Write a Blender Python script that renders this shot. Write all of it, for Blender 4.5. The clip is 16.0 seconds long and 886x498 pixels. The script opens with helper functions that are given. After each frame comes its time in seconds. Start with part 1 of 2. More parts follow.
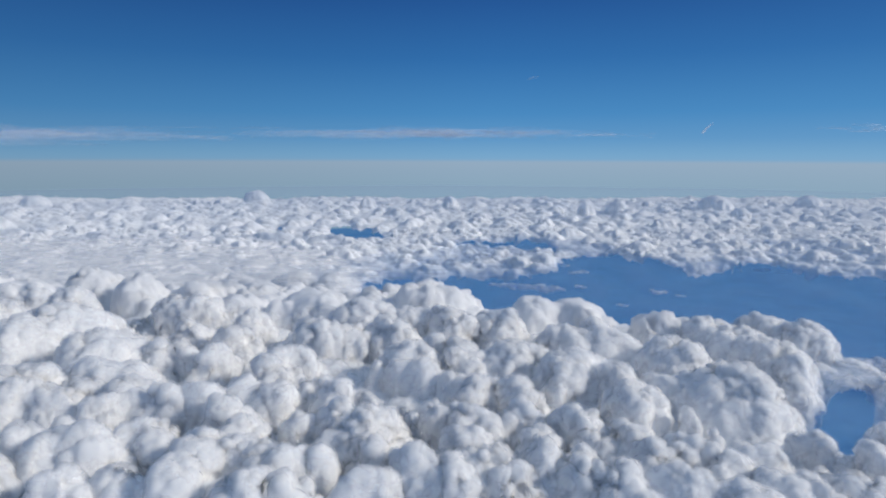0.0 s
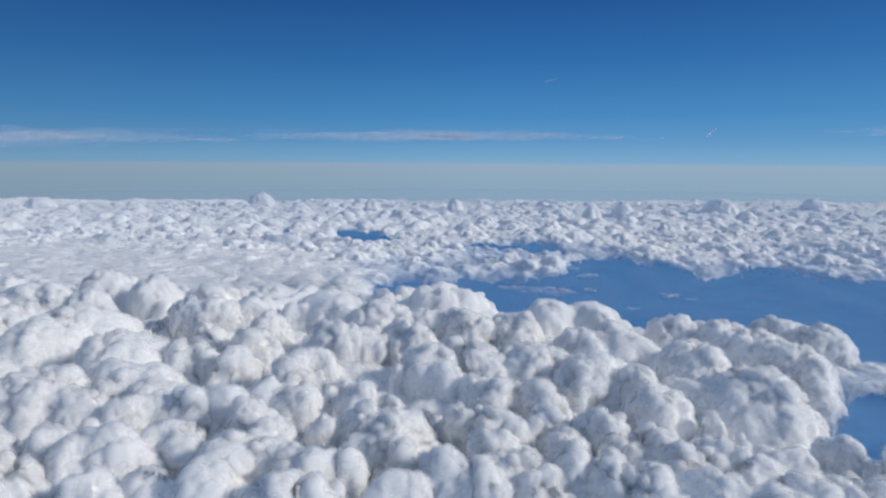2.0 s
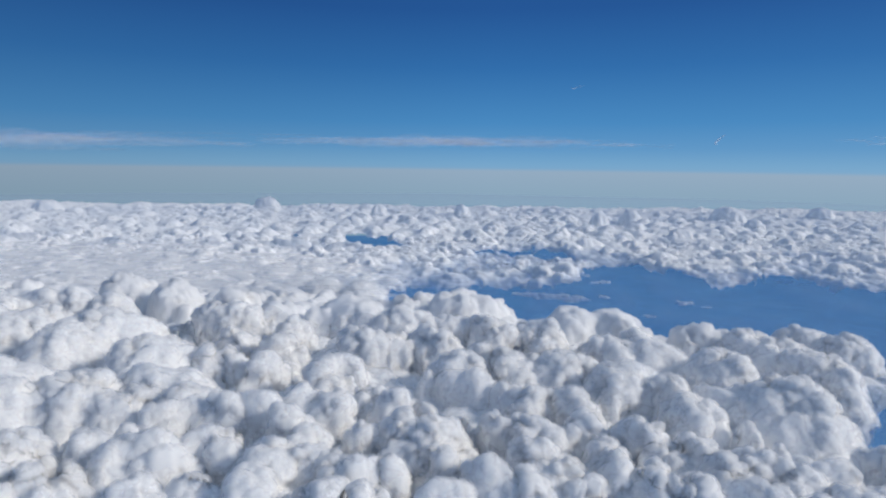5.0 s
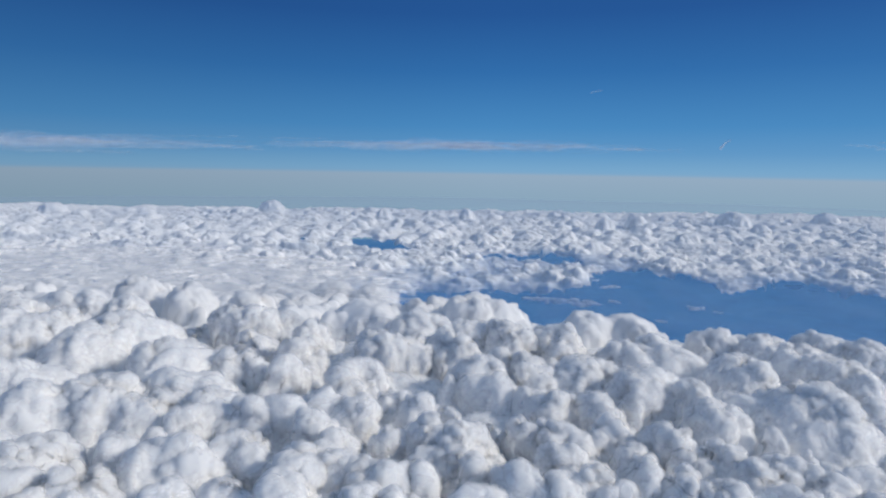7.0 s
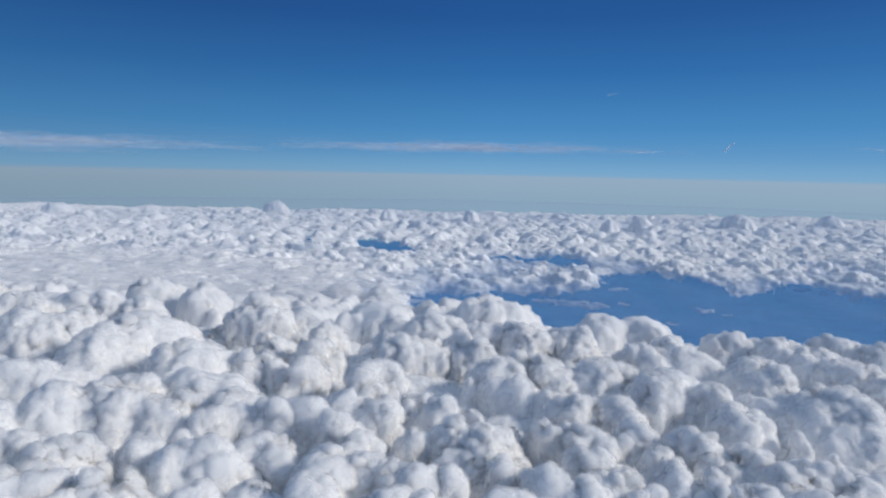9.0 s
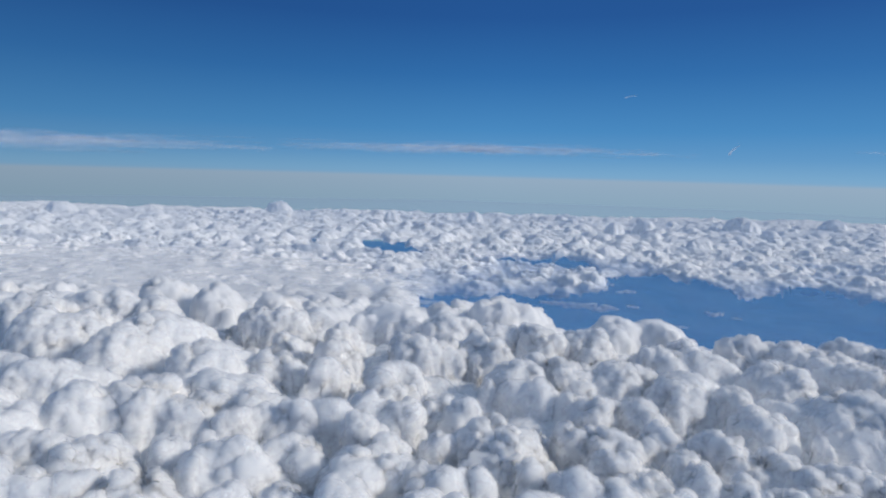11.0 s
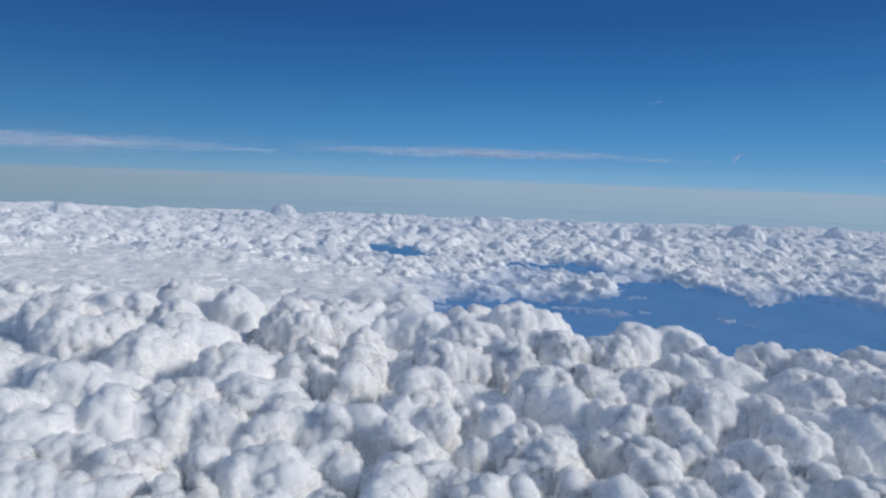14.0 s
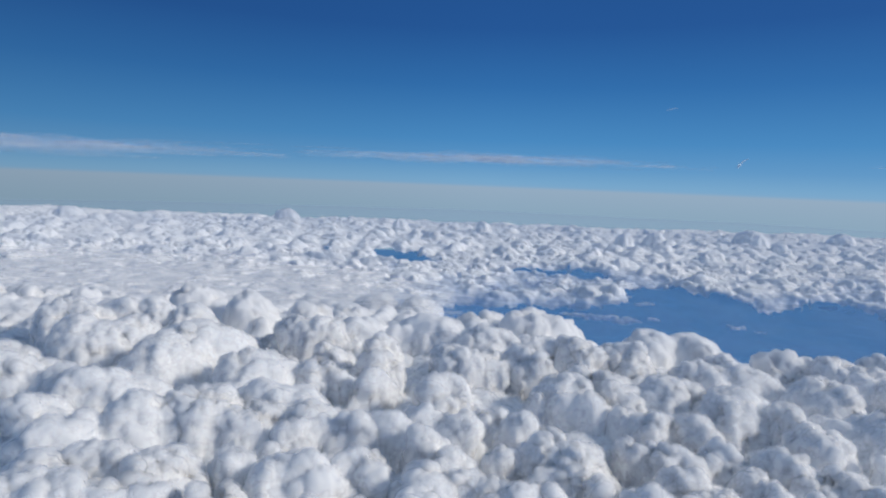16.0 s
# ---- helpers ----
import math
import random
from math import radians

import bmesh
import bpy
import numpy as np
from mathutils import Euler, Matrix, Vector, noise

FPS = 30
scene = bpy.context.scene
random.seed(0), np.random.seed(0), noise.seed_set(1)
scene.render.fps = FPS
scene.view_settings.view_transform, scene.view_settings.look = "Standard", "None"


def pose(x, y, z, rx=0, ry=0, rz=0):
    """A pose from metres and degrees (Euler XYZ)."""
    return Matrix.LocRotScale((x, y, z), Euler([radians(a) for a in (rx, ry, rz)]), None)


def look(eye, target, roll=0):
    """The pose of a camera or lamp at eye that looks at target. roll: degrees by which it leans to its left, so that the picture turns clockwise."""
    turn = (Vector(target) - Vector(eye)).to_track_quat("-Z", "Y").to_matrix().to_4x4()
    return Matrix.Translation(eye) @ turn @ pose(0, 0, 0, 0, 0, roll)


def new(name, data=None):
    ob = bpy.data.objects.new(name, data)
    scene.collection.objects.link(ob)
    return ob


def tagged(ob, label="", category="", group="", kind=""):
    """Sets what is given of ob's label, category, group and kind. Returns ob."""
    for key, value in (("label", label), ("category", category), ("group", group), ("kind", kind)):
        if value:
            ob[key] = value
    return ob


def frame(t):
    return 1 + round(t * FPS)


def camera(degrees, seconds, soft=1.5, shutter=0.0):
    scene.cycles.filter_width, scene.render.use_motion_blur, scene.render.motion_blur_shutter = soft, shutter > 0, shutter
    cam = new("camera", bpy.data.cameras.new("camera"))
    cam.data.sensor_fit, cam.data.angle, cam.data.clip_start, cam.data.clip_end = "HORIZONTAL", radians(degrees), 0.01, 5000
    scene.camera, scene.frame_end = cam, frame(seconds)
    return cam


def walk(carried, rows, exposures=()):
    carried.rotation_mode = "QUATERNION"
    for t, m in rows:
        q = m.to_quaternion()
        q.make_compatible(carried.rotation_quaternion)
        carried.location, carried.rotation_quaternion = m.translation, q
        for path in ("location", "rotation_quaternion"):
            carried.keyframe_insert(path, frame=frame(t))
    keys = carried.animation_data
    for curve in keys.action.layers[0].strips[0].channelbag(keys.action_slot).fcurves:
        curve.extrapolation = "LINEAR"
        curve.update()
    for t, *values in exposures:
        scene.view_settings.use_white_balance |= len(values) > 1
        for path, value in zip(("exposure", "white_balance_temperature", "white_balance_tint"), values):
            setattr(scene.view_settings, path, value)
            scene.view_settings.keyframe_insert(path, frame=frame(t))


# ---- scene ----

# ---- camera: seen from an airliner window, sliding level and banking slowly ----
cam = camera(73, 16.0, soft=2.4)
# seconds, yaw, pitch, roll
TURNS = [
    (0, -1.658, -8.684, 0.157),
    (0.5, -1.637, -8.616, 0.165),
    (1, -1.632, -8.562, 0.195),
    (1.5, -1.604, -8.514, 0.257),
    (2, -1.565, -8.448, 0.308),
    (2.5, -1.546, -8.369, 0.357),
    (3, -1.524, -8.291, 0.432),
    (3.5, -1.487, -8.197, 0.488),
    (4, -1.487, -8.102, 0.587),
    (6.5, -1.434, -7.620, 0.903),
    (7, -1.384, -7.547, 0.952),
    (7.5, -1.360, -7.523, 1.001),
    (8, -1.364, -7.499, 1.063),
    (8.5, -1.350, -7.445, 1.105),
    (9, -1.362, -7.402, 1.193),
    (11.5, -1.413, -7.275, 1.636),
    (12, -1.451, -7.249, 1.737),
    (12.5, -1.429, -7.179, 1.830),
    (13, -1.458, -7.100, 1.880),
    (13.5, -1.449, -7.000, 1.953),
    (14, -1.472, -6.912, 2.031),
    (14.5, -1.490, -6.818, 2.090),
    (15, -1.495, -6.688, 2.163),
    (15.5, -1.487, -6.564, 2.198),
    (16, -1.482, -6.433, 2.257),
]
PACE = (-12.533, 1.328, -0.076)
EYE_HEIGHT = 280.0
walk(cam, [(t, pose(PACE[0] * t, PACE[1] * t, EYE_HEIGHT + PACE[2] * t, 90 + pitch, 0, yaw) @ pose(0, 0, 0, 0, 0, roll))
           for t, yaw, pitch, roll in TURNS])

# ---- light: clear high-altitude sky with added upper fill, sun to the right and a little behind ----
SUN_HEIGHT, SUN_TURN = 28.0, 99.0     # degrees up; degrees clockwise from straight ahead (+y)
world = bpy.data.worlds.new("sky")
scene.world = world
world.use_nodes = True
wn, wl = world.node_tree.nodes, world.node_tree.links
sky = wn.new("ShaderNodeTexSky")
sky.sky_type, sky.sun_disc = "NISHITA", False
sky.sun_elevation, sky.sun_rotation = radians(SUN_HEIGHT), radians(SUN_TURN)
sky.altitude, sky.air_density, sky.dust_density, sky.ozone_density = 3000, 1.0, 0.6, 1.5
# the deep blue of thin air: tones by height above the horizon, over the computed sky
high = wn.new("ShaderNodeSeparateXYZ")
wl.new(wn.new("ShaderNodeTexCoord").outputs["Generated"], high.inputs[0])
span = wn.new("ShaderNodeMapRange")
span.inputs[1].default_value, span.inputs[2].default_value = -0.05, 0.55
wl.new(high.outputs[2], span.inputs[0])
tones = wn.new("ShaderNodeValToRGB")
# first two: pale horizon haze; last: unseen upper sky, brightened as added fill light
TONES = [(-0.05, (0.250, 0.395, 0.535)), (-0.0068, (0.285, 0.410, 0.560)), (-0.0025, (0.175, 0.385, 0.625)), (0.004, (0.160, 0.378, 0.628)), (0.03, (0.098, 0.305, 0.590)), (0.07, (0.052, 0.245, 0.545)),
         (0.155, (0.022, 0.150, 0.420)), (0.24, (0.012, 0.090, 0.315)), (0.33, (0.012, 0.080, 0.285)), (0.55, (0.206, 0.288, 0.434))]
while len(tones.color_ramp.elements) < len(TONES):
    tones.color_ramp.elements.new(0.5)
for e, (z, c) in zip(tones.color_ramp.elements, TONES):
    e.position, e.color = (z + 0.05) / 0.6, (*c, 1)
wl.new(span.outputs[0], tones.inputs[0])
dim = wn.new("ShaderNodeMix")
dim.data_type, dim.blend_type = "RGBA", "MIX"
scaled = wn.new("ShaderNodeVectorMath")
scaled.operation, scaled.inputs[3].default_value = "SCALE", 0.06
wl.new(sky.outputs[0], scaled.inputs[0])
dim.inputs[0].default_value = 0.9
wl.new(scaled.outputs[0], dim.inputs[6])
wl.new(tones.outputs[0], dim.inputs[7])
# a little darker away from the sun
side = wn.new("ShaderNodeMapRange")
side.inputs[1].default_value, side.inputs[2].default_value, side.inputs[3].default_value, side.inputs[4].default_value = -0.7, 0.1, 0.78, 1.0
wl.new(high.outputs[0], side.inputs[0])
shade = wn.new("ShaderNodeVectorMath")
shade.operation = "SCALE"
wl.new(dim.outputs[2], shade.inputs[0])
wl.new(side.outputs[0], shade.inputs[3])
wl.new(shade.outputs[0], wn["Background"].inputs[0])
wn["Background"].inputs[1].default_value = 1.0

sun = new("sun", bpy.data.lights.new("sun", "SUN"))
sun.data.energy, sun.data.angle, sun.data.color = 2.12, radians(9), (1.0, 0.93, 0.83)
h, a = radians(SUN_HEIGHT), radians(SUN_TURN)
to_sun = Vector((math.cos(h) * math.sin(a), math.cos(h) * math.cos(a), math.sin(h)))
sun.matrix_world = look(to_sun * 1000, (0, 0, 0))
scene.view_settings.exposure = 0.0
# ---- materials ----
def material(name):
    m = bpy.data.materials.new(name)
    m.use_nodes = True
    n, l = m.node_tree.nodes, m.node_tree.links
    return m, n, l, n["Principled BSDF"]


def noise_node(n, l, scale, detail=4.0, rough=0.55, coords=None):
    tex = n.new("ShaderNodeTexNoise")
    tex.inputs["Scale"].default_value, tex.inputs["Detail"].default_value, tex.inputs["Roughness"].default_value = scale, detail, rough
    if coords:
        l.new(coords, tex.inputs["Vector"])
    return tex


def ramp_node(n, l, fac, stops):
    r = n.new("ShaderNodeValToRGB")
    while len(r.color_ramp.elements) < len(stops):
        r.color_ramp.elements.new(0.5)
    for e, (at, c) in zip(r.color_ramp.elements, stops):
        e.position, e.color = at, (*c, 1) if len(c) == 3 else c
    l.new(fac, r.inputs[0])
    return r


def range_node(n, l, value, low, high, to_low, to_high):
    fade = n.new("ShaderNodeMapRange")
    fade.interpolation_type = "SMOOTHSTEP"
    for k, v in enumerate((low, high, to_low, to_high)):
        fade.inputs[k + 1].default_value = v
    l.new(value, fade.inputs[0])
    return fade.outputs[0]


def cloud_material(name, bump, fine):
    """Dense white cloud."""
    m, n, l, b = material(name)
    place = n.new("ShaderNodeNewGeometry").outputs["Position"]
    tone = noise_node(n, l, 0.02, 5, 0.6, place)
    r = ramp_node(n, l, tone.outputs[0], [(0.3, (0.965, 0.97, 0.975)), (0.7, (0.985, 0.985, 0.985))])
    l.new(r.outputs[0], b.inputs["Base Color"])
    b.inputs["Roughness"].default_value = 1.0
    b.inputs["Specular IOR Level"].default_value = 0.0
    grain = noise_node(n, l, fine, 5, 0.6, place)
    bp = n.new("ShaderNodeBump")
    bp.inputs["Strength"].default_value, bp.inputs["Distance"].default_value = bump, 4.0
    l.new(grain.outputs[0], bp.inputs["Height"])
    l.new(bp.outputs[0], b.inputs["Normal"])
    return m


def thin_material(name, color, through_light, cover):
    """Thin cloud or haze: part of the light passes straight on, the rest is scattered back and forwards. cover(n, l) gives its share."""
    m = bpy.data.materials.new(name)
    m.use_nodes = True
    n, l = m.node_tree.nodes, m.node_tree.links
    n.remove(n["Principled BSDF"])
    d, t = n.new("ShaderNodeBsdfDiffuse"), n.new("ShaderNodeBsdfTranslucent")
    d.inputs[0].default_value = t.inputs[0].default_value = (*color, 1)
    both, clear, mix = n.new("ShaderNodeMixShader"), n.new("ShaderNodeBsdfTransparent"), n.new("ShaderNodeMixShader")
    both.inputs[0].default_value = through_light
    l.new(d.outputs[0], both.inputs[1])
    l.new(t.outputs[0], both.inputs[2])
    l.new(cover(n, l), mix.inputs[0])
    l.new(clear.outputs[0], mix.inputs[1])
    l.new(both.outputs[0], mix.inputs[2])
    l.new(mix.outputs[0], n["Material Output"].inputs[0])
    return m


def patchy(scale, detail, low, high, least, most, stretch=(1, 1, 1)):
    """A share of cover that follows noise over the place."""
    def cover(n, l):
        wide = n.new("ShaderNodeVectorMath")
        wide.operation, wide.inputs[1].default_value = "MULTIPLY", stretch
        l.new(n.new("ShaderNodeNewGeometry").outputs["Position"], wide.inputs[0])
        return range_node(n, l, noise_node(n, l, scale, detail, 0.6, wide.outputs[0]).outputs[0], low, high, least, most)
    return cover


scene.cycles.transparent_max_bounces, scene.cycles.max_bounces, scene.cycles.diffuse_bounces = 40, 20, 14
CLOUD = cloud_material("cumulus_white", 0.04, 0.14)
FAR_CLOUD = cloud_material("far_cloud_white", 0.25, 0.05)
WHITE = (0.97, 0.97, 0.97)
FRINGES = [thin_material("inner_cloud_fringe", WHITE, 0.2, patchy(0.03, 1, 0.35, 0.62, 0.48, 0.56)),
           thin_material("outer_cloud_fringe", WHITE, 0.2, patchy(0.06, 3, 0.38, 0.66, 0.18, 0.36))]

# the sea under deep blue haze: distance whose emission stands in for scattered skylight
SEA_GLOW = bpy.data.materials.new("hazy_sea_glow")
SEA_GLOW.use_nodes = True
n, l = SEA_GLOW.node_tree.nodes, SEA_GLOW.node_tree.links
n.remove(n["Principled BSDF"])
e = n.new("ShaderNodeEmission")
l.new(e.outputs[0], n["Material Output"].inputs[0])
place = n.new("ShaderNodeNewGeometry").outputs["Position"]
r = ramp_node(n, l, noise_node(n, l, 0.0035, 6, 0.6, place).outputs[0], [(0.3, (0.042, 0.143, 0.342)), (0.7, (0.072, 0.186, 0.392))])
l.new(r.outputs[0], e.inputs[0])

# ---- mesh tools ----
def mesh(name, verts, faces, mat, normals=None):
    me = bpy.data.meshes.new(name)
    k = faces.shape[1]
    me.vertices.add(len(verts))
    me.vertices.foreach_set("co", np.ascontiguousarray(verts, np.float32).ravel())
    me.loops.add(faces.size)
    me.loops.foreach_set("vertex_index", np.ascontiguousarray(faces, np.int32).ravel())
    me.polygons.add(len(faces))
    me.polygons.foreach_set("loop_start", np.arange(0, faces.size, k, dtype=np.int32))
    me.polygons.foreach_set("use_smooth", np.ones(len(faces), bool))
    me.update(calc_edges=True)
    me.materials.append(mat)
    if normals is not None:
        me.normals_split_custom_set_from_vertices(normals)
    return me


def cell_hash(i, j, k, salt):
    h = i * np.uint32(73856093) ^ j * np.uint32(19349663) ^ k * np.uint32(83492791) ^ np.uint32(salt * 2654435761 & 0xFFFFFFFF)
    h = (h ^ (h >> np.uint32(13))) * np.uint32(1274126177)
    h = (h ^ (h >> np.uint32(16))) * np.uint32(668265263)
    return h ^ (h >> np.uint32(15))


def eighth(h, n):
    """The n-th byte of a hash, as a number from 0 to 1."""
    return ((h >> np.uint32(8 * n)) & np.uint32(255)).astype(np.float32) * np.float32(1 / 255)


TILT = np.array(Euler((0.5, 0.37, 0.71)).to_matrix(), np.float32)


def billow(p, cell, salt, flat=False, sharp=True):
    """Rounded heaps, 0 to 1, about one a cell: the cauliflower shape of cumulus."""
    out = np.zeros(len(p), np.float32)
    for start in range(0, len(p), 60000):
        q = np.asarray(p[start:start + 60000], np.float32)
        q = (q if flat else q @ TILT) / np.float32(cell)
        low = np.floor(q)
        rest = q - low
        base = low.astype(np.int32).astype(np.uint32)
        best = np.zeros(len(q), np.float32)
        for dx in (0, 1):
            i, rx = base[:, 0] + np.uint32(dx), rest[:, 0] - np.float32(dx + 0.32)
            for dy in (0, 1):
                j, ry = base[:, 1] + np.uint32(dy), rest[:, 1] - np.float32(dy + 0.32)
                for dz in ((0,) if flat else (0, 1)):
                    h = cell_hash(i, j, np.uint32(0) if flat else base[:, 2] + np.uint32(dz), salt)
                    d = (rx + np.float32(0.64) * eighth(h, 0)) ** 2 + (ry + np.float32(0.64) * eighth(h, 1)) ** 2
                    if not flat:
                        d += (rest[:, 2] - np.float32(dz + 0.32) + np.float32(0.64) * eighth(h, 2)) ** 2
                    b = np.maximum(np.float32(0), 1 - d * np.float32(1 / 0.462))
                    b = (np.sqrt(b) if sharp else b) * (np.float32(0.55) + np.float32(0.45) * eighth(h, 3))
                    b *= b
                    b *= b
                    best += b
        out[start:start + 60000] = np.sqrt(np.sqrt(best))
    return out


def swell(p, cell, salt):
    """Slow smooth noise, -1 to 1, over the plan."""
    q = np.asarray(p[:, :2], np.float32) / np.float32(cell)
    low = np.floor(q)
    f = q - low
    b = low.astype(np.int32).astype(np.uint32)
    f = f * f * (3 - 2 * f)
    c = [[eighth(cell_hash(b[:, 0] + np.uint32(i), b[:, 1] + np.uint32(j), np.uint32(0), salt), 1) for j in (0, 1)] for i in (0, 1)]
    lo = c[0][0] * (1 - f[:, 1]) + c[0][1] * f[:, 1]
    hi = c[1][0] * (1 - f[:, 1]) + c[1][1] * f[:, 1]
    return (lo * (1 - f[:, 0]) + hi * f[:, 0]) * 2 - 1


def ball(level):
    bm = bmesh.new()
    bmesh.ops.create_icosphere(bm, subdivisions=level, radius=1)
    v = np.array([x.co for x in bm.verts], np.float32)
    f = np.array([[x.index for x in y.verts] for y in bm.faces], np.int32)
    bm.free()
    keep = v[f][:, :, 2].mean(1) > -0.55
    f = f[keep]
    used = np.unique(f)
    back = np.zeros(len(v), np.int32)
    back[used] = np.arange(len(used))
    return v[used], back[f]

BALLS = {3: ball(3)}


# ---- the large structure: sea far below, cloud deck with its clearings, haze on the horizon ----
def inside(poly, p):
    """Signed distance to the rim of a region of the plan, above 0 inside."""
    q = np.array(poly, np.float32)
    best, odd = np.full(len(p), 1e9, np.float32), np.zeros(len(p), bool)
    for a, b in zip(q, np.roll(q, -1, 0)):
        e, w = b - a, p - a
        t = np.clip((w @ e) / (e @ e), 0, 1)
        best = np.minimum(best, np.hypot(*(w - t[:, None] * e).T))
        cross = (a[1] > p[:, 1]) != (b[1] > p[:, 1])
        at = (p[:, 1] - a[1]) * (b[0] - a[0]) / (b[1] - a[1] + 1e-9) + a[0]
        odd ^= cross & (p[:, 0] < at)
    return np.where(odd, best, -best)


# the wide clearing, its arm, a valley beyond, and a small near gap
CLEARINGS = [
    [(-110, 1330), (110, 1180), (290, 1110), (420, 1020), (640, 980), (900, 930), (1500, 1000), (1700, 1300), (1500, 1560),
     (1180, 1640), (1080, 1800), (930, 1800), (800, 1740), (740, 1860), (680, 1860), (640, 2090), (520, 2070), (390, 1740),
     (280, 1700), (130, 1690), (-100, 1680), (-200, 1500)],
    [(560, 2080), (520, 2400), (300, 2480), (40, 2480), (-60, 2330), (60, 2180), (300, 2080), (480, 1990)],
    [(-480, 2850), (-250, 2850), (-130, 2450), (-190, 2330), (-300, 2380), (-420, 2600)],
    [(405, 575), (450, 555), (500, 610), (570, 690), (650, 790), (560, 815), (500, 730), (430, 650)],
]


# where a thin veil lies smooth over the heaps
VEIL = [(-1700, 2050), (-900, 2050), (-350, 1800), (-60, 1500), (-90, 1250), (-420, 1330), (-800, 1400), (-1500, 1350)]


def clearing(p):
    d = np.full(len(p), -1e9, np.float32)
    for poly, wider in zip(CLEARINGS, (0, -100, -14, 4)):
        d = np.maximum(d, inside(poly, p) + wider)
    return d + 38 * swell(p, 90, 51) + 16 * swell(p, 32, 52) - 8


def deck_level(x):
    return 22 - 0.055 * np.clip(x, -700, 400)

def smooth_max(a, b, soft):
    h = np.maximum(soft - np.abs(a - b), 0) / soft
    return np.maximum(a, b) + h * h * soft / 4


def deck_base(p):
    """The floor of the deck between the heaps, the depth into a clearing, and how far the thin veil smooths it."""
    near = np.clip((1500 - p[:, 1]) / 400, 0, 1)
    veil = np.clip(inside(VEIL, p) / 150 + 0.3 + 0.5 * swell(p, 120, 64), 0, 1)
    w = p + 16 * np.stack([swell(p, 45, 61), swell(p, 45, 62)], 1)
    z = (deck_level(p[:, 0]) - 50 + 0.02 * np.clip(p[:, 0], -600, 300)) * near - (50 + 12 * np.clip((p[:, 1] - 2600) / 1000, 0, 1)) * (1 - near) + 12 * swell(p, 420, 63) + 10 * swell(p, 130, 65)
    z += (1 - 0.5 * veil) * (16 * billow(w, 95, 71, True) + 10 * billow(w, 48, 72, True)) + 6 * veil
    d = clearing(p)
    return z - np.clip((d + 60) / 60, 0, 1.4) ** 2 * 22, d, veil


# the heaps that stand out of the deck: x, y, height of the top, radius
HEAPS_A = [
    (-389, 415, 48, 26), (-478, 427, 59, 41), (-289, 431, 43, 24), (-439, 432, 53, 30), (-374, 435, 50, 31), (-148, 438, 37, 26),
    (-108, 443, 33, 23), (-406, 446, 49, 22), (252, 447, 16, 30), (-245, 447, 40, 22), (-345, 450, 45, 22), (-202, 450, 39, 24),
    (-52, 453, 31, 24), (-347, 454, 45, 21), (-493, 461, 60, 39), (334, 465, 9, 27), (163, 467, 21, 32), (303, 469, 12, 29),
    (214, 472, 19, 34), (20, 473, 28, 26), (68, 476, 24, 24), (-133, 478, 38, 29),
]
HEAPS_B = [
    (-418, 479, 53, 33), (382, 481, 7, 28), (-416, 481, 52, 29), (-9, 482, 34, 35), (-198, 482, 46, 39), (134, 485, 21, 27),
    (-168, 487, 42, 33), (-97, 489, 31, 18), (-459, 492, 56, 32), (50, 492, 27, 28), (109, 495, 21, 22), (-303, 497, 51, 39),
    (266, 506, 17, 37), (-456, 507, 50, 20), (-50, 508, 32, 26), (-357, 510, 47, 24), (-261, 515, 43, 25), (303, 517, 11, 28),
    (-245, 519, 43, 26), (-521, 522, 62, 39), (204, 523, 21, 36), (37, 526, 27, 25),
]
HEAPS_C = [
    (431, 530, 6, 28), (-333, 533, 42, 15), (241, 533, 16, 31), (103, 534, 23, 26), (-175, 541, 38, 25), (-78, 550, 42, 43),
    (197, 551, 18, 28), (149, 555, 25, 36), (-516, 556, 56, 25), (-127, 556, 34, 21), (288, 559, 6, 11), (386, 560, 8, 30),
    (-200, 568, 42, 29), (-442, 570, 52, 25), (80, 570, 20, 16), (55, 571, 25, 24), (37, 572, 28, 27), (-575, 572, 64, 38),
    (-473, 573, 63, 48), (-47, 573, 29, 20), (-325, 579, 43, 19), (102, 580, 24, 28),
]
HEAPS_D = [
    (12, 587, 30, 28), (-373, 588, 52, 33), (-279, 592, 47, 31), (-235, 597, 47, 36), (-29, 599, 24, 11), (449, 600, 5, 26),
    (-422, 603, 63, 52), (-315, 607, 51, 37), (-64, 611, 26, 11), (284, 612, 7, 12), (-99, 612, 35, 27), (-163, 616, 40, 30),
    (494, 617, 13, 46), (-201, 631, 43, 32), (-554, 636, 70, 54), (-125, 638, 36, 25), (229, 646, 21, 37), (-365, 652, 56, 43),
    (-596, 653, 65, 37), (53, 655, 26, 25), (95, 657, 27, 31), (398, 661, 15, 49),
]
HEAPS_E = [
    (-560, 661, 61, 33), (34, 673, 30, 31), (354, 676, 31, 80), (-660, 677, 75, 53), (-176, 682, 41, 30), (228, 694, 24, 44),
    (288, 701, 15, 32), (-12, 702, 34, 33), (496, 710, 16, 51), (-35, 713, 32, 27), (-270, 722, 44, 26), (-66, 725, 31, 21),
    (-410, 732, 65, 55), (185, 735, 36, 63), (-176, 742, 39, 25), (-346, 745, 49, 27), (-32, 752, 39, 41), (-327, 754, 49, 31),
    (50, 763, 35, 42), (606, 768, 14, 48), (-530, 769, 72, 61), (115, 769, 33, 47),
]
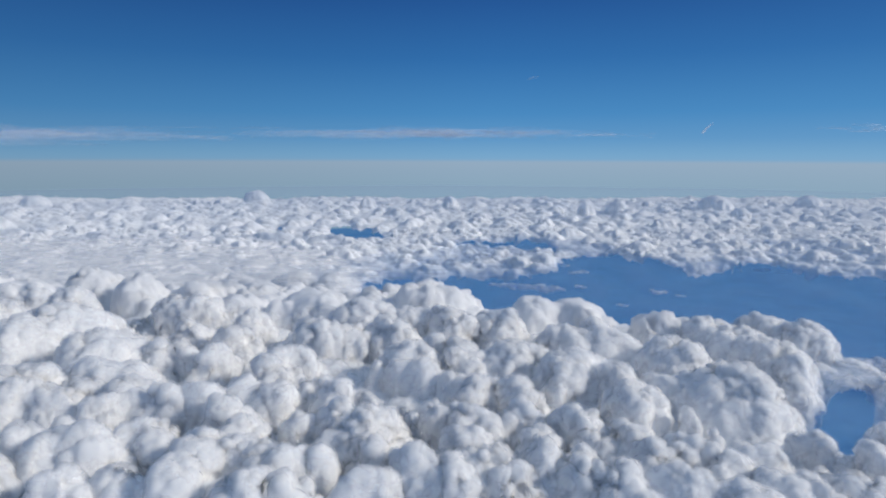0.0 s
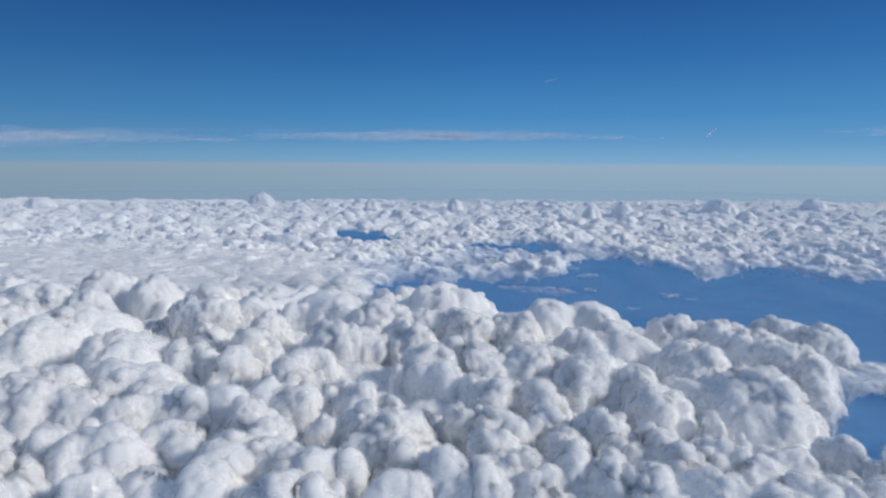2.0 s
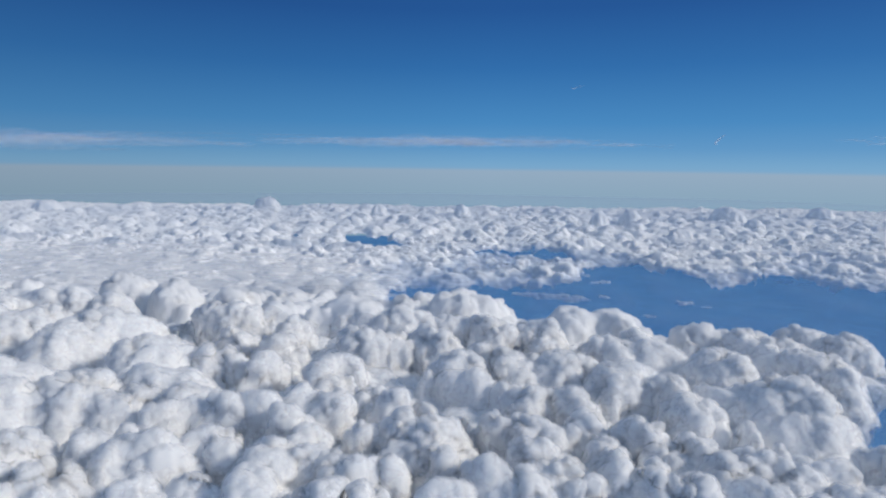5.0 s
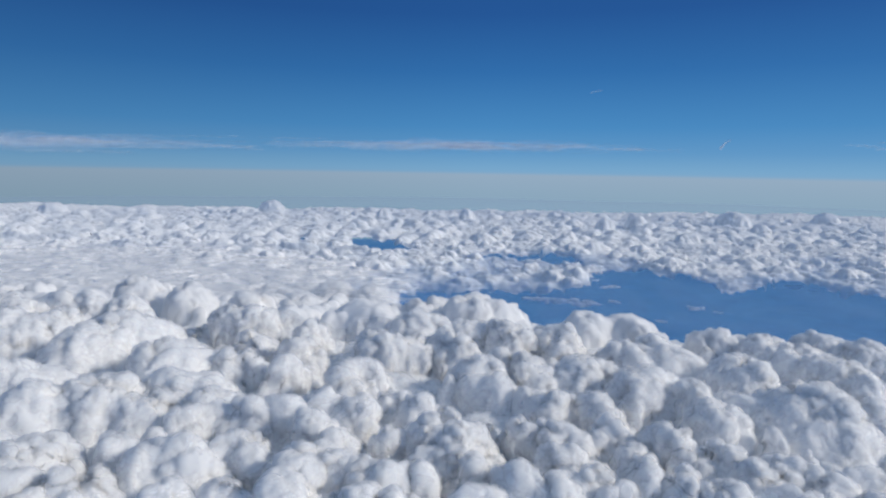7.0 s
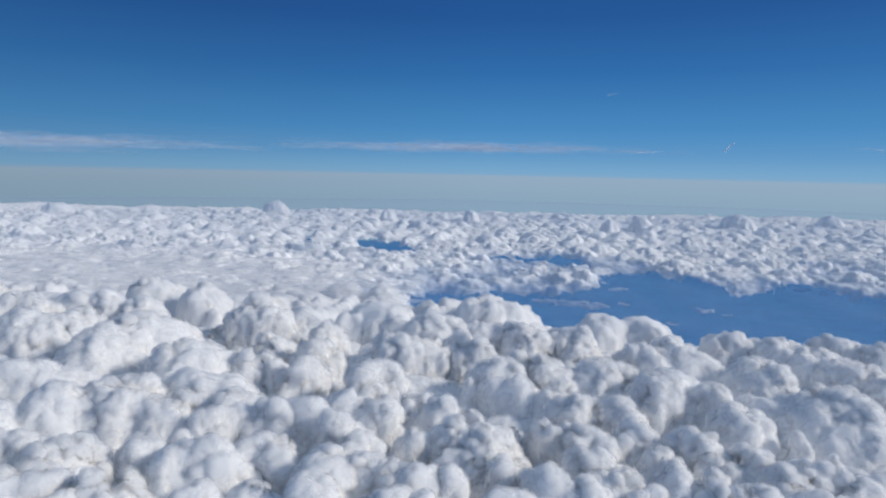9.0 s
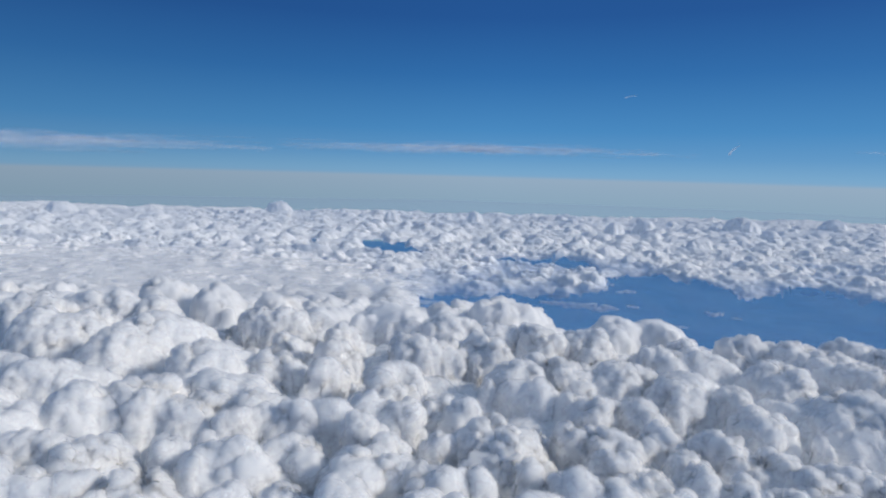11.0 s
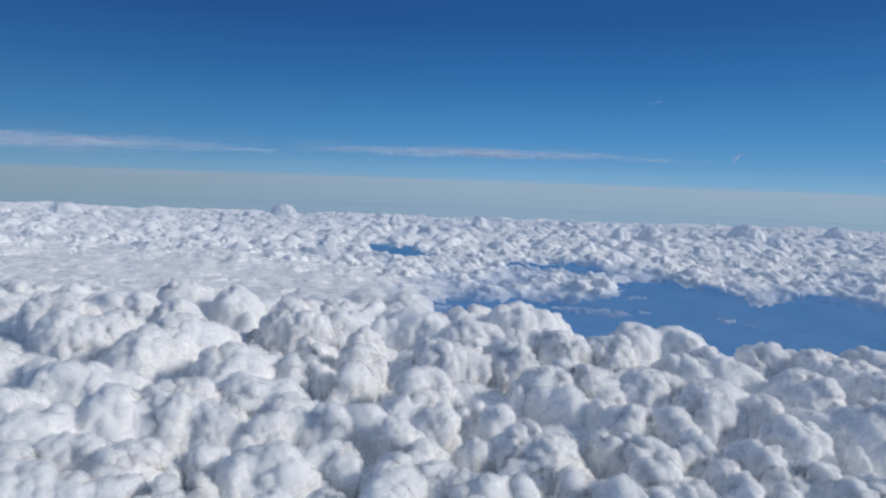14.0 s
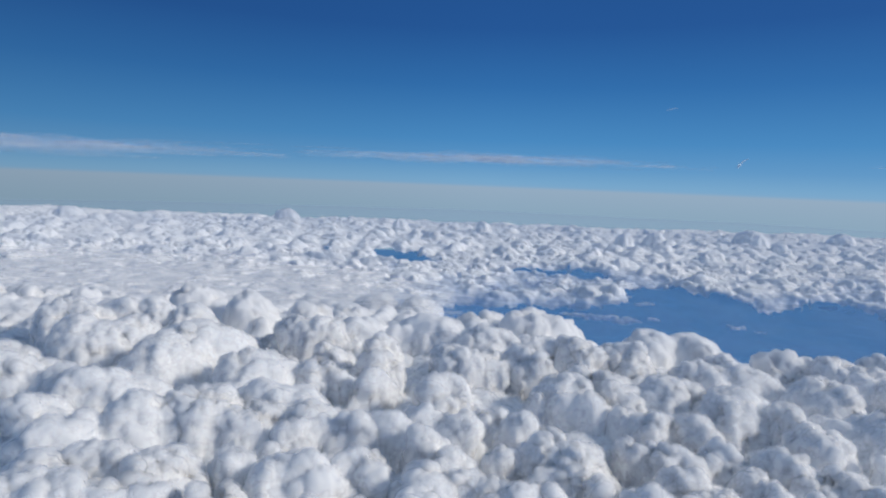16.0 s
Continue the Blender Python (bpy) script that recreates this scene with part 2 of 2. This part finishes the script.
HEAPS_F = [
    (521, 802, 15, 49), (-266, 803, 45, 29), (350, 805, 27, 67), (24, 808, 31, 32), (-337, 827, 50, 30), (-666, 829, 77, 57),
    (496, 830, 17, 54), (-513, 831, 75, 67), (-146, 839, 47, 45), (-415, 847, 45, 8), (-618, 850, 71, 48), (-65, 858, 44, 48),
    (272, 865, 21, 41), (215, 873, 26, 45), (467, 875, 13, 42), (-269, 902, 46, 28), (274, 914, 24, 48), (487, 923, 13, 42),
    (599, 926, 15, 50), (32, 928, 35, 41), (-741, 928, 77, 54), (110, 935, 33, 44),
]
HEAPS_G = [
    (-397, 945, 62, 49), (458, 960, 16, 48), (-33, 960, 37, 37), (-111, 961, 48, 51), (-574, 963, 67, 41), (-674, 968, 79, 59),
    (575, 978, 14, 46), (-312, 981, 55, 43), (-242, 982, 44, 29), (397, 991, 15, 45), (-198, 1006, 56, 56), (191, 1034, 32, 54),
    (259, 1044, 28, 53), (-512, 1059, 70, 54), (-413, 1076, 58, 38), (-628, 1127, 69, 53), (0, 1139, 40, 57), (-218, 1406, 7, 61),
    (-315, 1433, 7, 69),
]
HEAPS = HEAPS_A + HEAPS_B + HEAPS_C + HEAPS_D + HEAPS_E + HEAPS_F + HEAPS_G


NAMED = len(HEAPS)
# heaps along the rim of the clearing, over the middle distance and out to the horizon
rnd = random.Random(4)
for low, high, count, small, large in ((1120, 1750, 150, 18, 40), (1600, 2700, 300, 18, 46), (2600, 4750, 460, 26, 80)):
    made = 0
    for _ in range(count * 6):
        y = low + (high - low) * rnd.random() ** 1.2
        x, r = rnd.uniform(-0.85 * y - 250, 0.85 * y + 60), rnd.uniform(small, large)
        q = np.array([[x, y]], np.float32)
        if made < count and math.hypot(x, y) < 4800 and clearing(q)[0] < -(1.1 if y < 1500 else 0.7) * r and all((x - a) ** 2 + (y - b) ** 2 > (0.62 * (r + c)) ** 2 for a, b, _, c in HEAPS):
            veil = min(1, max(0, inside(VEIL, q)[0] / 150))
            HEAPS.append((x, y, float(deck_base(q)[0][0]) + ((0.42 if y < 2600 else 0.34) - 0.25 * veil) * r + rnd.uniform(-4, 8), r))
            made += 1
# towers on the far horizon
TOWERS = [(-1232, 4401, 22, 92), (-2566, 3998, 12, 80), (1807, 3706, 34, 100), (1125, 3485, 16, 66), (906, 3365, 14, 66),
          (2603, 4010, 16, 92), (161, 3968, 8, 62), (-400, 3993, 6, 55), (1722, 3233, -4, 60)]
FIRST_TOWER = len(HEAPS)
HEAPS += [(x, y, z + 16, r) for x, y, z, r in TOWERS]

heap_floor = deck_base(np.array([c[:2] for c in HEAPS], np.float32))[0]


def normals_of(v):
    """Upward normals of a grid of places."""
    a, b = np.gradient(v, axis=1), np.gradient(v, axis=0)
    n = np.cross(a, b)
    return n / np.maximum(np.linalg.norm(n, axis=2, keepdims=True), 1e-9)


DECK = -1
pieces = {}           # for each heap (and the deck): its places, normals, faces and whether it wears a fringe


heap_step = {}


def largest_piece(f):
    """Which faces belong to the largest connected piece."""
    _, back = np.unique(f, return_inverse=True)
    back = back.reshape(f.shape)
    lab = np.arange(back.max() + 1)
    while True:
        m, old = lab[back].min(1), lab.copy()
        np.minimum.at(lab, back.ravel(), np.repeat(m, f.shape[1]))
        lab = lab[lab]
        if (lab == old).all():
            break
    own = lab[back[:, 0]]
    return own == np.bincount(own).argmax()


def add_piece(k, v, shade, f, fringe, step):
    if len(f):
        used, back = np.unique(f, return_inverse=True)
        pieces.setdefault(k, []).append((v[used], shade[used], back.reshape(-1, 4), fringe, step))


def cloud_patch(x0, x1, y0, y1, step, octaves, fringe=False, left_out=None, sunk=0.0):
    """A stretch of the cloud surface: floor, heaps, and rounded puffs on puffs pushed out along its normals."""
    nx, ny = int((x1 - x0) / step) + 1, int((y1 - y0) / step) + 1
    xs, ys = np.linspace(x0, x1, nx), np.linspace(y0, y1, ny)
    gx, gy = np.meshgrid(xs, ys)
    p = np.stack([gx.ravel(), gy.ravel()], 1).astype(np.float32)
    z, d, veil = (k.reshape(ny, nx) for k in deck_base(p))
    wx = gx + (9 * swell(p, 40, 91) + 5 * swell(p, 17, 92)).reshape(ny, nx)
    wy = gy + (9 * swell(p, 40, 93) + 5 * swell(p, 17, 94)).reshape(ny, nx)
    owner, best = np.full((ny, nx), DECK, np.int32), z.copy()
    for k, (x, y, top, r) in enumerate(HEAPS):
        dice = random.Random(int(x * 31 + y * 17))
        big, turn = r * dice.uniform(1.0, 1.3), dice.uniform(0, 3.14)
        c0, c1 = np.searchsorted(xs, (x - big - 16, x + 1.4 * big + 16))
        r0, r1 = np.searchsorted(ys, (y - big - 16, y + big + 16))
        if c0 == c1 or r0 == r1:
            continue
        part = np.s_[r0:r1, c0:c1]
        ax, ay = wx[part] - x, wy[part] - y
        ax = np.where(ax > 0, ax / (1.4 if r < 60 else 1.0), ax / 0.9)
        u, v = (ax * math.cos(turn) + ay * math.sin(turn)) / big, (ay * math.cos(turn) - ax * math.sin(turn)) / (r * r / big)
        t = u * u + v * v
        foot = min(top - 0.9 * r, heap_floor[k] - 6)
        dome = np.where(t < 1, foot + (top - foot) * np.maximum(1 - t, 0) ** 0.54, -999)
        mine = dome > best[part]
        owner[part][mine] = k
        best[part] = np.maximum(best[part], dome)
        z[part] = np.where(t < 1, smooth_max(z[part], dome, 4.0), z[part])
    gap = (inside(CLEARINGS[3], p) + 8 * swell(p, 30, 98)).reshape(ny, nx) - 8
    z = z - np.clip((gap + 45) / 45, 0, 1.2) ** 2 * 42
    v = np.stack([gx, gy, z - sunk], 2)
    soft = normals_of(v)
    n = soft
    calm = (1 - 0.6 * veil)[..., None]
    lively = np.clip(0.9 + 0.6 * swell(p, 75, 95) + 0.3 * swell(p, 30, 96), 0.35, 1.25).reshape(ny, nx, 1)
    for cell, out, salt in octaves:
        bump = billow(v.reshape(-1, 3), cell, salt).reshape(ny, nx, 1)
        v = v + n * (bump - 0.5) * out * calm * lively * (np.clip(1.6 * n[..., 2:], 0.5, 1) if cell < 10 else 1)
        n = normals_of(v)
    shade = 0.6 * n + 0.4 * soft
    shade /= np.linalg.norm(shade, axis=2, keepdims=True)
    i = np.arange(nx * ny).reshape(ny, nx)
    f = np.stack([i[:-1, :-1], i[:-1, 1:], i[1:, 1:], i[1:, :-1]], -1).reshape(-1, 4)
    own = owner.ravel()[f].max(1)
    flat_d = d.ravel()
    keep = (flat_d[f].max(1) < -8) | ((own >= 0) & ((own < NAMED) | (flat_d[f].max(1) < 25)))
    keep &= gap.ravel()[f].max(1) < 6
    tall = v[..., 2].ravel()[f]
    keep &= (tall.max(1) - tall.min(1) < 7 * step) | (flat_d[f].max(1) < -40)
    if left_out:
        bx0, bx1, by0, by1 = left_out
        c = p[f].mean(1)
        keep &= ~((c[:, 0] > bx0) & (c[:, 0] < bx1) & (c[:, 1] > by0) & (c[:, 1] < by1))
    f, own = f[keep], own[keep]
    order = np.argsort(own, kind="stable")
    f, own = f[order], own[order]
    v, shade = v.reshape(-1, 3), shade.reshape(-1, 3)
    cuts = np.flatnonzero(np.diff(own)) + 1
    for g in np.split(f, cuts):
        k = int(owner.ravel()[g[0]].max())
        if k >= 0:
            whole = largest_piece(g)
            add_piece(DECK, v, shade, g[~whole], fringe, step)
            g = g[whole]
            if k in heap_step and heap_step[k][0] != step:
                old = heap_step[k]
                if old[1] >= len(g) * step * step:
                    k = DECK
                else:
                    pieces.setdefault(DECK, []).extend(pieces.pop(k))
            if k >= 0:
                heap_step[k] = (step, len(g) * step * step)
        add_piece(k, v, shade, g, fringe, step)


NEAR = ((38, 14, 81), (19, 8.5, 82), (10.5, 4.2, 83), (6, 1.3, 84))
cloud_patch(-720, 520, 350, 642, 1.7, NEAR, True)
cloud_patch(-950, 800, 640, 962, 2.2, NEAR, True)
for x0, x1, y0, y1 in ((-1402, -719, 350, 642), (519, 1402, 350, 642), (-1402, -949, 640, 962), (799, 1402, 640, 962)):
    cloud_patch(x0, x1, y0, y1, 7.0, NEAR[:2])
cloud_patch(-1500, 1500, 958, 1560, 3.3, NEAR[:3], True)
cloud_patch(-2050, 2150, 1556, 2700, 4.6, ((40, 9, 81), (22, 10, 82), (12, 5.5, 83)))
for x0, x1 in ((-2600, -2040), (2140, 2600)):
    cloud_patch(x0, x1, 1556, 2700, 14.0, ((40, 9, 81),))
cloud_patch(-3700, 3900, 2692, 4850, 8.0, ((60, 10, 81), (34, 11, 82), (18, 6, 83)))
cloud_patch(-4850, 4850, -4850, 4850, 60.0, (), False, (-1400, 1400, 360, 4850), 45)


def joined(parts):
    at = np.cumsum([0] + [len(c[0]) for c in parts])
    return np.concatenate([c[0] for c in parts]), np.concatenate([c[1] for c in parts]), np.concatenate([c[2] + k for c, k in zip(parts, at)])


def fringe_of(parent, parts, origin):
    """Thin frayed cloud that lifts off the surface in two layers."""
    for layer, lift in enumerate((0.65, 1.45)):
        some = [(v + n * lift * step, n, f) for v, n, f, worn, step in parts if worn and (layer == 0 or step < 3)]
        if some:
            v, n, f = joined(some)
            ob = new("fringe", mesh("fringe", v - origin, f, FRINGES[layer], n))
            ob.parent = parent
            tagged(ob, "thin frayed white edge of cloud")


def name_of(k):
    """Past the heaps that can be told apart, what is far off is one mass."""
    if k < 0 or k >= FIRST_TOWER or HEAPS[k][1] < 1650:
        return k
    return MIDDLE if HEAPS[k][1] < 2700 else FAR


MIDDLE, FAR = -2, -3
masses = {}
for k, parts in sorted(pieces.items()):
    masses.setdefault(name_of(k), []).extend(parts)
for k, parts in sorted(masses.items()):
    v, n, f = joined([c[:3] for c in parts])
    close = any(c[3] for c in parts)
    if k == DECK:
        ob = tagged(new("cloud_deck", mesh("cloud_deck", v, f, CLOUD, n)), "closed deck of white heaped cloud with blue shaded hollows", "cloud deck", kind="structure")
        fringe_of(ob, parts, np.zeros(3))
        continue
    if k in (MIDDLE, FAR):
        name, label = (("middle_cloud_heaps", "white cloud heaps scattered over the middle distance"), ("far_cloud_heaps", "far white cumulus heaps towards the horizon"))[k == FAR]
        tagged(new(name, mesh(name, v, f, FAR_CLOUD, n)), label, "cloud", kind="stuff")
        continue
    x, y, top, r = HEAPS[k]
    origin = np.array([x, y, v[:, 2].min()])
    ob = new("cumulus_cloud", mesh("cumulus_cloud", v - origin, f, CLOUD if close else FAR_CLOUD, n))
    ob.location = origin
    if k >= FIRST_TOWER:
        tagged(ob, "distant cumulus tower rising above the far cloud deck", "cloud", "far cumulus towers")
    elif y > 1120:
        tagged(ob, "white cumulus heap in the middle distance of the cloud deck", "cloud", "cumulus heaps")
    else:
        tagged(ob, "broad towering white cumulus with a blue shaded flank" if r > 40 else "small rounded white cumulus heap in the cloud deck", "cloud", "cumulus heaps")
    fringe_of(ob, parts, origin)

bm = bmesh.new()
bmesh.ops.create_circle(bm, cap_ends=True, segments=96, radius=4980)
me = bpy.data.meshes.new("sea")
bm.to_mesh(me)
me.materials.append(SEA_GLOW)
sea = tagged(new("sea", me), "deep blue sea far below the clouds, haze glow put into its colour", "water", kind="structure")
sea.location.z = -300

# thin blue sheets stand in for the airlight that drowns cloud feet in the clearing
HAZE_SHEET = thin_material("painted_blue_haze", (0.22, 0.42, 0.70), 0.0, patchy(0.01, 5, 0.3, 0.7, 0.04, 0.24))
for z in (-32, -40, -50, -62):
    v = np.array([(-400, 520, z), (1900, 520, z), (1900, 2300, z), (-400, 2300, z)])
    tagged(new("blue_haze_sheet", mesh("blue_haze_sheet", v, np.array([(0, 1, 2, 3)]), HAZE_SHEET)), "added sheet of blue haze painted over the clearing between clouds", "haze", kind="structure")

# airlight painted as one pale sheet over the far deck, thicker with distance
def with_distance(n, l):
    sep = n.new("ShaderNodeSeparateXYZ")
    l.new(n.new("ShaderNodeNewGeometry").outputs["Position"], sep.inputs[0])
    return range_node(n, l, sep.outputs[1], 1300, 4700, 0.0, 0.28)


FAR_HAZE_SHEET = thin_material("painted_far_haze", (0.50, 0.63, 0.80), 0.0, with_distance)
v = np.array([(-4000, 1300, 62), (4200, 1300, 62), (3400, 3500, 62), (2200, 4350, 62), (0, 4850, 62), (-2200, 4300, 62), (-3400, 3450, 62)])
tagged(new("far_haze_sheet", mesh("far_haze_sheet", v, np.array([range(7)]), FAR_HAZE_SHEET)), "added thin sheet of pale painted haze over the far cloud deck", "haze", kind="structure")
# mist that lies as a veil over the heaps further off
MIST = thin_material("white_mist", (0.96, 0.955, 0.95), 0.4, patchy(0.02, 6, 0.36, 0.66, 0.0, 0.4, (0.8, 0.8, 2.5)))


def mist_sheet(x0, x1, y0, y1, step, height, keep):
    nx, ny = int((x1 - x0) / step) + 1, int((y1 - y0) / step) + 1
    gx, gy = np.meshgrid(np.linspace(x0, x1, nx), np.linspace(y0, y1, ny))
    p = np.stack([gx.ravel(), gy.ravel()], 1).astype(np.float32)
    v = np.c_[p, height(p)]
    i = np.arange(nx * ny).reshape(ny, nx)
    f = np.stack([i[:-1, :-1], i[:-1, 1:], i[1:, 1:], i[1:, :-1]], -1).reshape(-1, 4)
    f = f[keep(p)[f].min(1)]
    used = np.unique(f)
    back = np.zeros(len(v), np.int64)
    back[used] = np.arange(len(used))
    tagged(new("mist", mesh("mist", v[used], back[f], MIST)), "thin white mist lying between the cloud heaps", "mist", kind="structure")


for k, lift in enumerate((4, 16)):
    mist_sheet(-1800, 100, 1150, 2200, 18, lambda p: lift - 8 + 10 * swell(p, 150, 95 + k), lambda p: inside(VEIL, p) + 60 * swell(p, 140, 99 + k) > 20)


# scraps of cloud over the sea
def cloud_scrap(x, y, r):
    """A small flat torn scrap of cloud: many thin puffs strewn along it."""
    dice = random.Random(int(x + y))
    v, f = BALLS[3]
    vs, fs = [], []
    for k in range(14):
        s = r * dice.uniform(0.14, 0.42)
        c = np.array([dice.gauss(0, 0.6) * r, dice.gauss(0, 0.35) * r, dice.uniform(0, 0.12) * r])
        q = v * (0.75 + 0.5 * billow(v * s + c + [x, y, 0], 0.5 * s + 2, 85)[:, None])
        vs.append(q * [s * 1.3, s, s * 0.45] + c)
        fs.append(f + k * len(v))
    ob = new("cloud_scrap", mesh("cloud_scrap", np.concatenate(vs), np.concatenate(fs), FAR_CLOUD))
    ob.location = (x, y, -80)
    return tagged(ob, "small flat scrap of cloud over the open blue sea", "cloud", "cloud scraps")


for x, y, r in ((628, 1567, 23), (669, 1525, 10), (487, 1422, 12), (223, 1661, 26), (281, 1636, 35), (344, 1604, 34), (432, 1638, 17), (199, 1812, 17), (-26, 1859, 27), (41, 1801, 19), (1088, 1884, 27), (1135, 1842, 14), (481, 1850, 23), (471, 1975, 17)):
    cloud_scrap(x, y, r)


# ---- high thin clouds ----
CIRRUS = thin_material("cirrus_ice", (0.86, 0.93, 1.0), 0.5, patchy(0.03, 4, 0.30, 0.72, 0.03, 0.135, (0.25, 0.5, 1.6)))


def cirrus(x0, x1, y, z, thick, count, label):
    """A long streak made of many slender overlapping fibres of ice cloud, thinning out at its ends."""
    rnd = random.Random(int(x0 + y))
    v, f = BALLS[3]
    vs, fs = [], []
    for i in range(count):
        u = rnd.betavariate(1.4, 1.4)
        long = rnd.uniform(0.05, 0.13) * (x1 - x0)
        tall = thick * rnd.uniform(0.12, 0.34) * (1.15 - abs(2 * u - 1))
        c = np.array([x0 + u * (x1 - x0), y + rnd.uniform(-40, 40), z + rnd.gauss(0, 0.26) * thick])
        vs.append(v * [long, rnd.uniform(15, 40), tall] + c)
        fs.append(f + i * len(v))
    v = np.concatenate(vs)
    origin = np.array([(x0 + x1) / 2, y, z])
    ob = new("cirrus_streak", mesh("cirrus_streak", v - origin, np.concatenate(fs), CIRRUS))
    ob.location = origin
    return tagged(ob, label, "cloud", "cirrus streaks", "stuff")


def contrail(points, width, label):
    """A short tapering trail along a few places."""
    curve = bpy.data.curves.new("contrail", "CURVE")
    curve.dimensions, curve.bevel_depth, curve.bevel_resolution, curve.resolution_u = "3D", width, 3, 8
    line = curve.splines.new("NURBS")
    line.points.add(len(points) - 1)
    for k, (q, c) in enumerate(zip(line.points, points)):
        q.co = (*c, 1)
        q.radius = 1 - 0.75 * k / (len(points) - 1)
    line.use_endpoint_u, line.order_u = True, 3
    curve.materials.append(TRAIL)
    return tagged(new("contrail", curve), label, "contrail")


TRAIL = CIRRUS.copy()
TRAIL.name = "contrail_ice"
for node in TRAIL.node_tree.nodes:
    if node.bl_idname == "ShaderNodeMapRange":
        node.inputs[3].default_value, node.inputs[4].default_value = 0.6, 0.6

cirrus(-3200, -985, 2510, 368, 54, 150, "long pale streak of cirrus high in the blue sky")
cirrus(-1060, -760, 2480, 358, 14, 30, "faint thin tail of a cirrus streak")
cirrus(-610, 560, 2210, 366, 30, 120, "long pale streak of cirrus high in the blue sky")
cirrus(480, 820, 2210, 362, 10, 26, "faint thin tail of a cirrus streak")
cirrus(1620, 2150, 2400, 400, 20, 26, "faint short patch of cirrus in the blue sky")
contrail([(1846, 4010, 446), (1862, 4010, 472), (1885, 4010, 492), (1913, 4010, 508)], 8.0, "short bright curved contrail over the cloud horizon")
contrail([(158, 950, 400), (166, 951, 403), (177, 952, 405)], 0.6, "tiny faint dash of contrail high in the sky")
